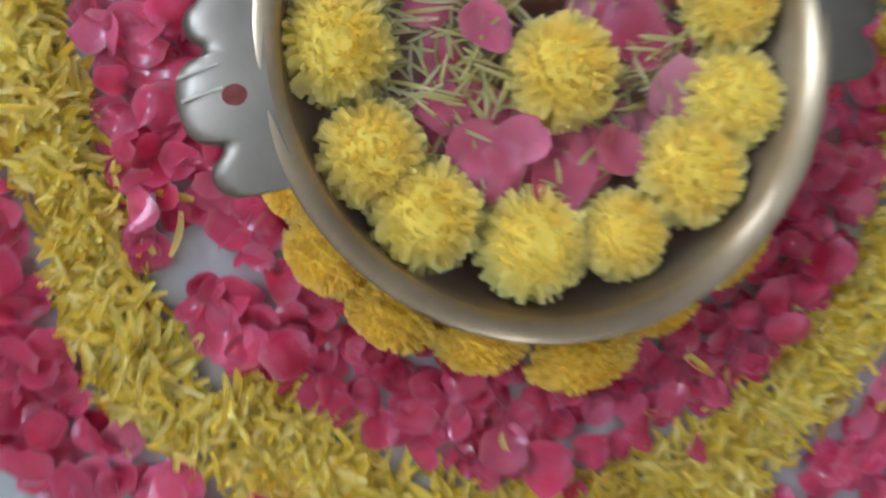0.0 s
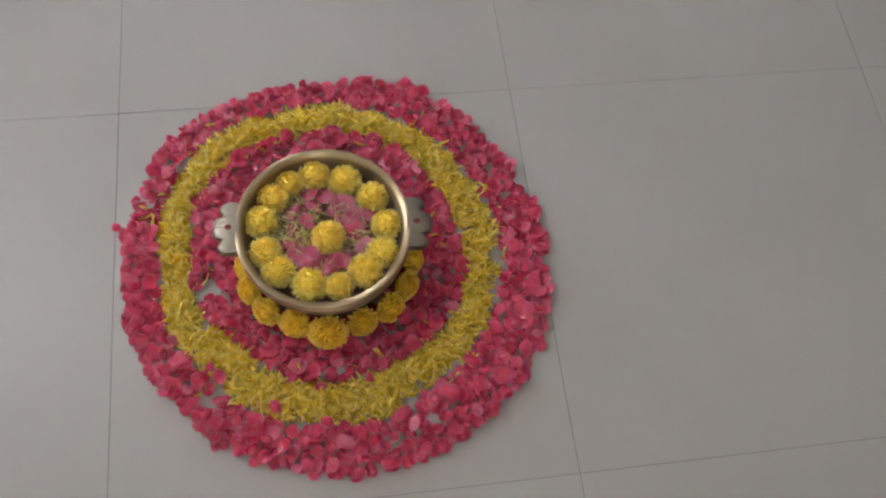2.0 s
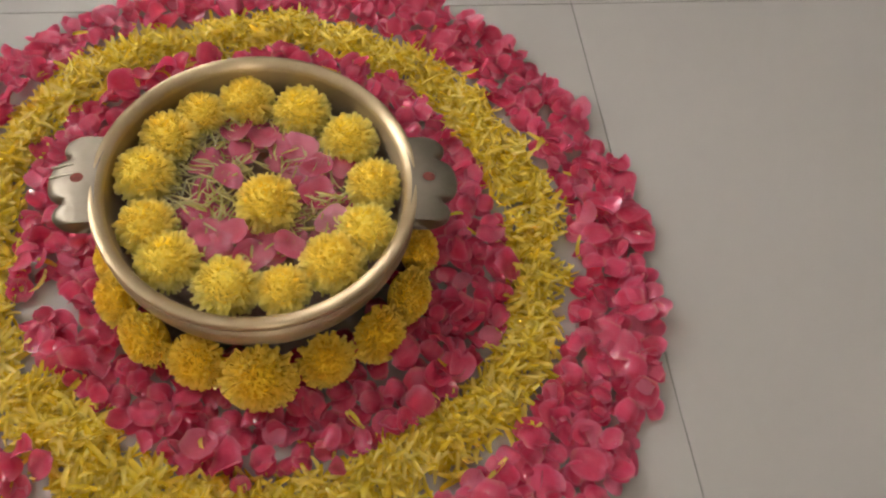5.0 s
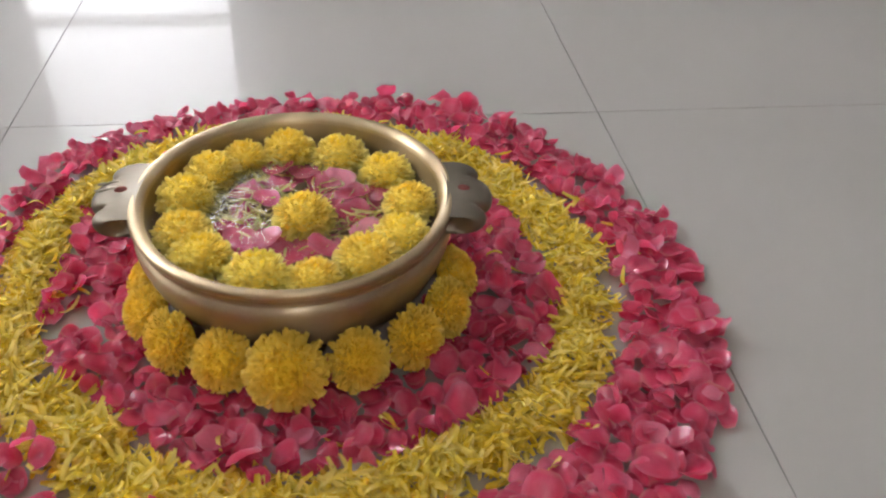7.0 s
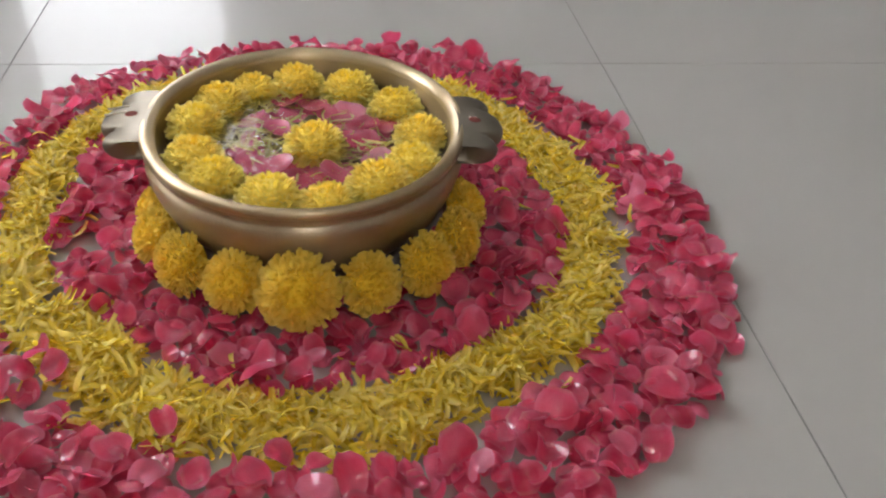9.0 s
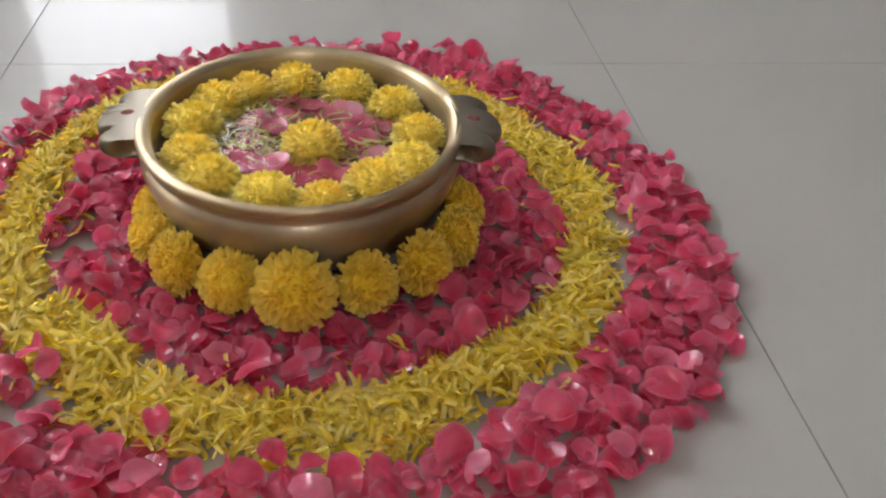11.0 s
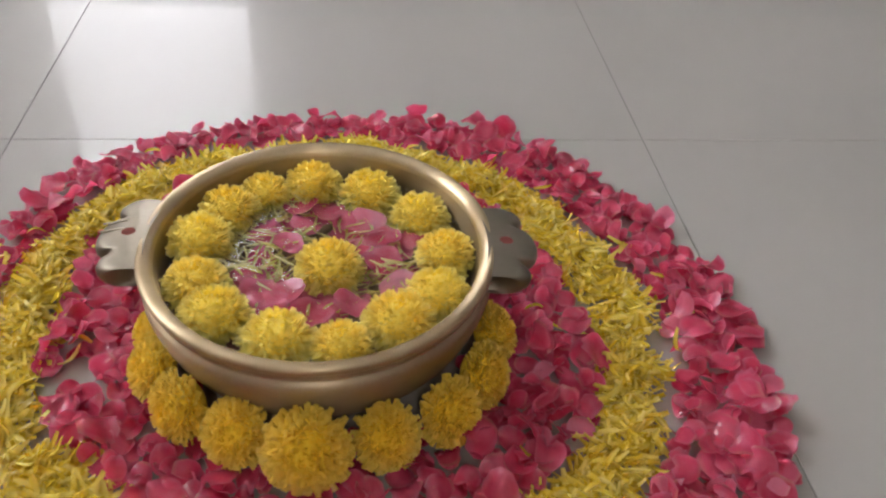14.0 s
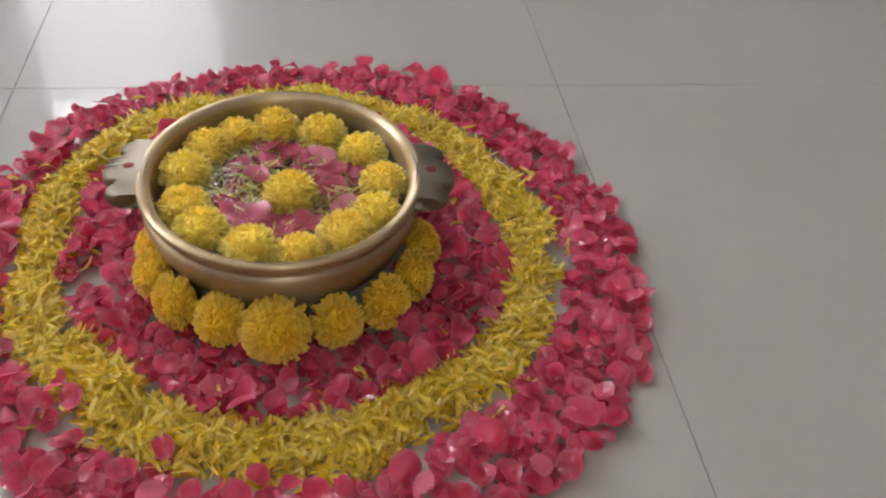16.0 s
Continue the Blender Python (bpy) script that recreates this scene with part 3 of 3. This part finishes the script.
# ---- brass bowl ----
bowl = empty("urli_bowl", (BX, BY, 0), "wide worn brass bowl filled with water and flowers", "bowl")
outer = smooth_curve([(0.1074, 0.0780), (0.1086, 0.0803), (0.1111, 0.0822), (0.1142, 0.0832), (0.1166, 0.0830), (0.1178, 0.0818), (0.1181, 0.0798), (0.1176, 0.0776), (0.1170, 0.0764)], 4)
part("rim", lathe("rim", [(0.1066, 0.0712)] + [tuple(p) for p in outer] + [(0.114, 0.0760)], RIM_BRASS, 160), RIM_BRASS, bowl, "rounded brass rim with a narrow lip")
wall = smooth_curve([(0.1140, 0.0772), (0.1157, 0.0766), (0.1160, 0.0752), (0.1153, 0.0732), (0.1144, 0.0713), (0.1140, 0.0700), (0.1143, 0.0688), (0.1153, 0.0677), (0.1165, 0.0660), (0.1172, 0.0634), (0.1172, 0.0596), (0.1162, 0.0538), (0.1126, 0.0420), (0.1050, 0.0260), (0.0930, 0.0120), (0.0840, 0.0040), (0.0800, 0.0)], 4)
inside = smooth_curve([(0.0, 0.0060), (0.040, 0.0062), (0.072, 0.0085), (0.090, 0.0180), (0.0990, 0.0370), (0.1040, 0.0560), (0.1062, 0.0690), (0.1073, 0.0772)], 4)
part("body", lathe("body", [tuple(p) for p in inside] + [(0.1094, 0.0788)] + [tuple(p) for p in wall] + [(0.0, 0.0)], BRASS, 160), BRASS, bowl, "turned brass body with a ridge below the rim")


def handle(turn):
    """A flat scalloped lug with three lobes, drooping away from the rim."""
    half_line = [(0.1475, 0.0), (0.1468, 0.0060), (0.1448, 0.0115), (0.1405, 0.0152), (0.1348, 0.0168), (0.1345, 0.0200), (0.1385, 0.0235), (0.1398, 0.0290), (0.1372, 0.0340), (0.1310, 0.0372), (0.1245, 0.0362), (0.1190, 0.0335)]
    line = smooth_curve([(r, -y) for r, y in half_line[:0:-1]] + half_line, 3)
    rows, n = 11, len(line)
    verts, faces = [], []
    for side in (1, -1):
        for j in range(rows + 1):
            s = math.sin(j / rows * math.pi / 2)
            for r, y in line:
                inner_r = math.sqrt(max(0.1125**2 - (0.97 * y) ** 2, 0.0))
                x = inner_r + (r - inner_r) * s
                yy = y * (0.97 + 0.03 * s)
                mid = 0.0776 - 0.0040 * ((x - 0.117) / 0.0305) ** 1.8 if x > 0.117 else 0.0776
                mid -= 0.0010 * (yy / 0.035) ** 2
                thick = 0.0056 * math.sqrt(max(1 - s**9, 0.0)) + 0.0001
                verts.append((x, yy, mid + (thick if side > 0 else -1.6 * thick)))
    for side in (0, 1):
        o = side * (rows + 1) * n
        for j in range(rows):
            for i in range(n - 1):
                q = (o + j * n + i, o + (j + 1) * n + i, o + (j + 1) * n + i + 1, o + j * n + i + 1)
                faces.append(q if side == 0 else q[::-1])
    o = (rows + 1) * n
    for i in range(n - 1):
        a, b = rows * n + i, o + rows * n + i
        faces.append((a, b, b + 1, a + 1))
    for j in range(rows):
        for i in (0, n - 1):
            q = (j * n + i, (j + 1) * n + i, o + (j + 1) * n + i, o + j * n + i)
            faces.append(q if i else q[::-1])
    ob = part("handle", mesh_of("handle", verts, faces, CAST_BRASS), CAST_BRASS, bowl, "scalloped brass lug handle")
    ob.matrix_basis = Matrix.Rotation(radians(turn), 4, "Z")
    dot = part("vermilion_dot", lathe("vermilion_dot", [(0, 0.0007), (0.0036, 0.0006), (0.0056, 0.0003), (0.0066, -0.0010)], KUMKUM, 24), KUMKUM, ob, "smeared red vermilion dot")
    dot.matrix_basis = pose(0.1245, 0.0, 0.0824, 0, 3, 0)
    for y in (-0.0075, 0.001) if turn > 90 else ():
        bm = box(bmesh.new(), -0.008, 0.008, -0.0005, 0.0005, -0.0012, 0.0001, 0.0)
        part("ash_streak", bm, ASH, ob, "thin pale streak").matrix_basis = pose(0.137, y - 0.003, 0.0820, 0, 6, 10)
    return ob


handle(176)
handle(-2)

# ---- water and what floats in it ----
LEVEL = 0.0605
verts, faces = [(0, 0, 0)], []
for j in range(1, 25):
    for k in range(72):
        r, a = 0.1051 * j / 24, 2 * math.pi * k / 72
        verts.append((r * math.cos(a), r * math.sin(a), 0.0012 * (r / 0.1051) ** 30))
faces += [(0, 1 + k, 1 + (k + 1) % 72) for k in range(72)]
for j in range(23):
    for k in range(72):
        a, b = 1 + j * 72 + k, 1 + j * 72 + (k + 1) % 72
        faces.append((a, a + 72, b + 72, b))
water = new("water", mesh_of("water", verts, faces, WATER))
water.location = (BX, BY, LEVEL + 0.0036)
water.visible_shadow = False
tagged(water, "clear rippled water standing in the brass bowl", "water")

wet_meshes = [petal_mesh("rose_petal", WET_ROSE, 70 + k, 0.0135, 0.027) for k in range(5)]
rng = random.Random(21)
for x, y in ((-0.304, 0.402), (-0.349, 0.381), (-0.324, 0.410), (-0.265, 0.347), (-0.353, 0.337), (-0.327, 0.317), (-0.340, 0.305), (-0.300, 0.302), (-0.290, 0.394), (-0.246, 0.374), (-0.318, 0.389), (-0.286, 0.302), (-0.314, 0.297), (-0.345, 0.318), (-0.252, 0.322), (-0.262, 0.372), (-0.330, 0.366), (-0.275, 0.388)):
    ob = new("rose_petal", wet_meshes[rng.randrange(5)])
    flip = 180 if rng.random() < 0.4 else 0
    ob.matrix_basis = pose(x, y, LEVEL + rng.uniform(0.001, 0.0035), rng.uniform(-9, 9), flip + rng.uniform(-9, 9), rng.uniform(0, 360)) @ Matrix.Scale(rng.uniform(0.9, 1.2), 4)
    tagged(ob, "wet pink rose petal floating in the bowl", "petal", "rose petals floating in the bowl")

for k in range(26):
    r, a = 0.066 * math.sqrt(rng.random()), rng.uniform(0, 6.28)
    ob = new("rose_petal", wet_meshes[rng.randrange(5)])
    ob.matrix_basis = pose(BX + r * math.cos(a), BY + r * math.sin(a), LEVEL - rng.uniform(0.003, 0.008), rng.uniform(-12, 12), rng.choice((0, 180)) + rng.uniform(-12, 12), rng.uniform(0, 360))
    tagged(ob, "pink rose petal sunk just under the water", "petal", "rose petals floating in the bowl")

wet_meshes_thin = [floret_mesh("floret", WET_LOOSE, 130 + k, 0.0140 + 0.0013 * k, 0.0016, -0.3 + 0.1 * k) for k in range(6)]
wet_sources = [arrays(me) for me in wet_meshes_thin]
items = []
while len(items) < 470:
    pick = rng.random()
    if pick < 0.45:
        r, a = rng.uniform(0.022, 0.086), radians(rng.uniform(95, 215))
        x, y = BX + r * math.cos(a), BY + r * math.sin(a)
    elif pick < 0.72:
        x, y = rng.choice(((-0.259, 0.336), (-0.274, 0.390)))
        x, y = x + rng.gauss(0, 0.011), y + rng.gauss(0, 0.011)
    else:
        r, a = 0.086 * rng.random() ** 0.4, rng.uniform(0, 6.28)
        x, y = BX + r * math.cos(a), BY + r * math.sin(a)
    k = rng.randrange(6)
    # neighbours lie in loose swathes
    swathe = 140 * math.sin(70 * x) + 110 * math.cos(60 * y)
    items.append((k, pose(x, y, LEVEL + rng.uniform(-0.004, 0.0030), rng.gauss(0, 6), rng.uniform(-60, 60), swathe + rng.gauss(0, 45))))
drift = empty("floret_drift", (0, 0, 0), "pale wet florets floating in the bowl water", "petals")
items.sort(key=lambda p: -p[1].translation.z)
for k, m in items[:300]:
    ob = new("floret", wet_meshes_thin[k])
    ob.parent, ob.matrix_basis = drift, m
joined("floret_bed", items[300:], wet_sources, WET_LOOSE, drift, "drift of pale wet florets under the surface")

# drops of water on the rim
for turn, r, size in ((-138.9, 0.1110, 1.0), (-114.6, 0.1118, 1.15)):
    drop = new("water_drop", lathe("water_drop", [(0, 0.0011), (0.0008, 0.00098), (0.0014, 0.0006), (0.0017, 0.0), (0.0015, -0.0005)], WATER_DROP, 20))
    a = radians(turn)
    drop.matrix_basis = Matrix.Translation((BX + r * math.cos(a), BY + r * math.sin(a), 0.0829)) @ Matrix.Scale(size, 4)
    tagged(drop, "small clear water drop on the brass rim", "water drop", "drops on the rim")


# ---- chrysanthemum heads ----
def head_floret(rng, i, count, flat, open_to):
    """Vertices, texture places and faces of one narrow, channelled floret of a head."""
    q = math.sqrt((i + 0.5) / count)
    az = i * math.pi * (3 - math.sqrt(5)) + rng.gauss(0, 0.12)
    el = radians(86 - open_to * q**1.2 + rng.gauss(0, 4.5))
    reach = (0.0148 + 0.0050 * q) * rng.uniform(0.84, 1.08)
    curl = rng.gauss(0.28, 0.20)
    wide = (0.00125 + 0.0006 * q) * rng.uniform(0.85, 1.2)
    out, up = Vector((math.cos(az), math.sin(az), 0)), Vector((0, 0, 1))
    across = Vector((-math.sin(az), math.cos(az), 0))
    verts, uvs, faces, segs = [], [], [], 4
    roll = rng.gauss(0, 0.5)
    side = rng.gauss(0, 0.10)
    p = out * 0.0030 * q + up * 0.0045
    for j in range(segs + 1):
        s = j / segs
        e = el + curl * (s * s - 0.12)
        d = out * math.cos(e) + up * math.sin(e) * flat + across * (side * s)
        n = up * math.cos(e) - out * math.sin(e)
        w = wide * (0.55, 0.75, 0.95, 1.05, 0.85)[j]
        for u in (-1, 0, 1):
            c = Matrix.Rotation(roll * s, 3, d) @ (across * (u * w) + n * (0.75 * w * abs(u)))
            verts.append(p + c)
            uvs.append((q + 0.01 * u, s))
        p = p + d * (reach / segs)
    for j in range(segs):
        for u in range(2):
            a = 3 * j + u
            faces.append((a, a + 1, a + 4, a + 3))
    return verts, uvs, faces, q


def flower(name, mat, seed, count, flat, label, core, open_to=112):
    """A full head of strap florets, about 40 mm wide: the outermost are single parts, the dense rest is one."""
    rng = random.Random(seed)
    thing = empty(name, (0, 0, -5), label, "flower")
    many, many_uv, many_faces = [], [], []
    for i in range(count):
        verts, uvs, faces, q = head_floret(rng, i, count, flat, open_to)
        if i >= count - 44:
            part("floret", mesh_of("floret", verts, faces, mat, uvs), mat, thing)
            continue
        base = len(many)
        many += verts
        many_uv += uvs
        many_faces += [tuple(k + base for k in f) for f in faces]
    part("floret_mass", mesh_of("floret_mass", many, many_faces, mat, many_uv), mat, thing, "dense dome of short strap florets")["kind"] = "stuff"
    high, wide = (0.0137 * flat, 0.0156) if open_to > 100 else (0.0140 * flat, 0.0176)
    dome = [(wide * math.sin(k * math.pi / 18), 0.0045 + high * math.cos(k * math.pi / 18)) for k in range(13)]
    part("heart", lathe("heart", dome + [(0.005, 0.0005), (0, 0.0005)], core, 20), core, thing, "packed golden heart")
    part("calyx", lathe("calyx", [(0, 0.006), (0.006, 0.0055), (0.0078, 0.003), (0.006, 0.0), (0.0025, -0.003), (0.002, -0.006), (0, -0.006)], CALYX, 16), CALYX, thing, "green calyx")
    return thing


def take(thing, m, group, label):
    ob = copy_thing(thing, m)
    return tagged(ob, label, "flower", group)


kinds = [flower("chrysanthemum", LEMON, 3, 420, 1.0, "seed", PALE_HEART), flower("chrysanthemum", BUTTER, 4, 450, 1.02, "seed", PALE_HEART), flower("chrysanthemum", LEMON, 8, 400, 0.97, "seed", PALE_HEART), flower("chrysanthemum", GOLD, 9, 600, 0.92, "seed", HEART, 86)]
FLOATING = [(-0.315, 0.436, 0.98, 1, 0), (-0.273, 0.425, 1.02, 0, 40), (-0.237, 0.396, 1.0, 0, 80), (-0.221, 0.353, 0.95, 1, 0), (-0.230, 0.312, 1.0, 2, 60), (-0.256, 0.287, 1.06, 1, 30),
            (-0.292, 0.268, 0.86, 1, 90), (-0.331, 0.274, 1.05, 2, 10), (-0.371, 0.297, 1.03, 0, 50), (-0.387, 0.326, 0.98, 1, 15), (-0.390, 0.371, 1.05, 0, 75), (-0.374, 0.405, 0.98, 1, 33), (-0.350, 0.426, 0.86, 1, 20), (-0.301, 0.340, 1.06, 1, 66)]
rng = random.Random(31)
for x, y, size, k, spin in FLOATING:
    size *= 1.09
    # heads lean a little towards the middle of the bowl
    lean_to = math.degrees(math.atan2(y - CY, x - CX))
    tilt = rng.uniform(0, 9)
    m = Matrix.Translation((x, y, LEVEL - 0.0025)) @ Matrix.Rotation(radians(lean_to), 4, "Z") @ Matrix.Rotation(radians(-tilt), 4, "Y") @ Matrix.Rotation(radians(spin), 4, "Z") @ Matrix.Scale(size, 4)
    take(kinds[k], m, "chrysanthemums floating in the bowl", ("pale lemon", "bright yellow", "creamy lemon", "dull golden")[k] + " chrysanthemum head floating in the brass bowl")
for x, y, size in FOOT:
    a = math.atan2(y - CY, x - CX)
    m = Matrix.Translation((x - 0.003 * math.cos(a), y - 0.003 * math.sin(a), 0.0215 * size)) @ Matrix.Rotation(a, 4, "Z") @ Matrix.Rotation(radians(rng.uniform(50, 66)), 4, "Y") @ Matrix.Rotation(rng.uniform(0, 6.28), 4, "Z") @ Matrix.Scale(size, 4)
    take(kinds[3], m, "chrysanthemums round the bowl's foot", "golden yellow chrysanthemum head leaning on the bowl's foot")
for k in kinds:
    for o in (*k.children_recursive, k):
        bpy.data.objects.remove(o)

# ---- floor tiles ----
bm = box(bmesh.new(), -0.29935, 0.29935, -0.2995, 0.2995, -0.008, 0.0)
tile_mesh = bpy.data.meshes.new("tile")
bm.to_mesh(tile_mesh)
bm.free()
tile_mesh.materials.append(TILE)
for i in range(-4, 4):
    for j in range(-4, 5):
        ob = new("tile", tile_mesh)
        ob.parent, ob.location = floor, (0.6 * i + 0.3, 0.6 * j + 0.3, 0)
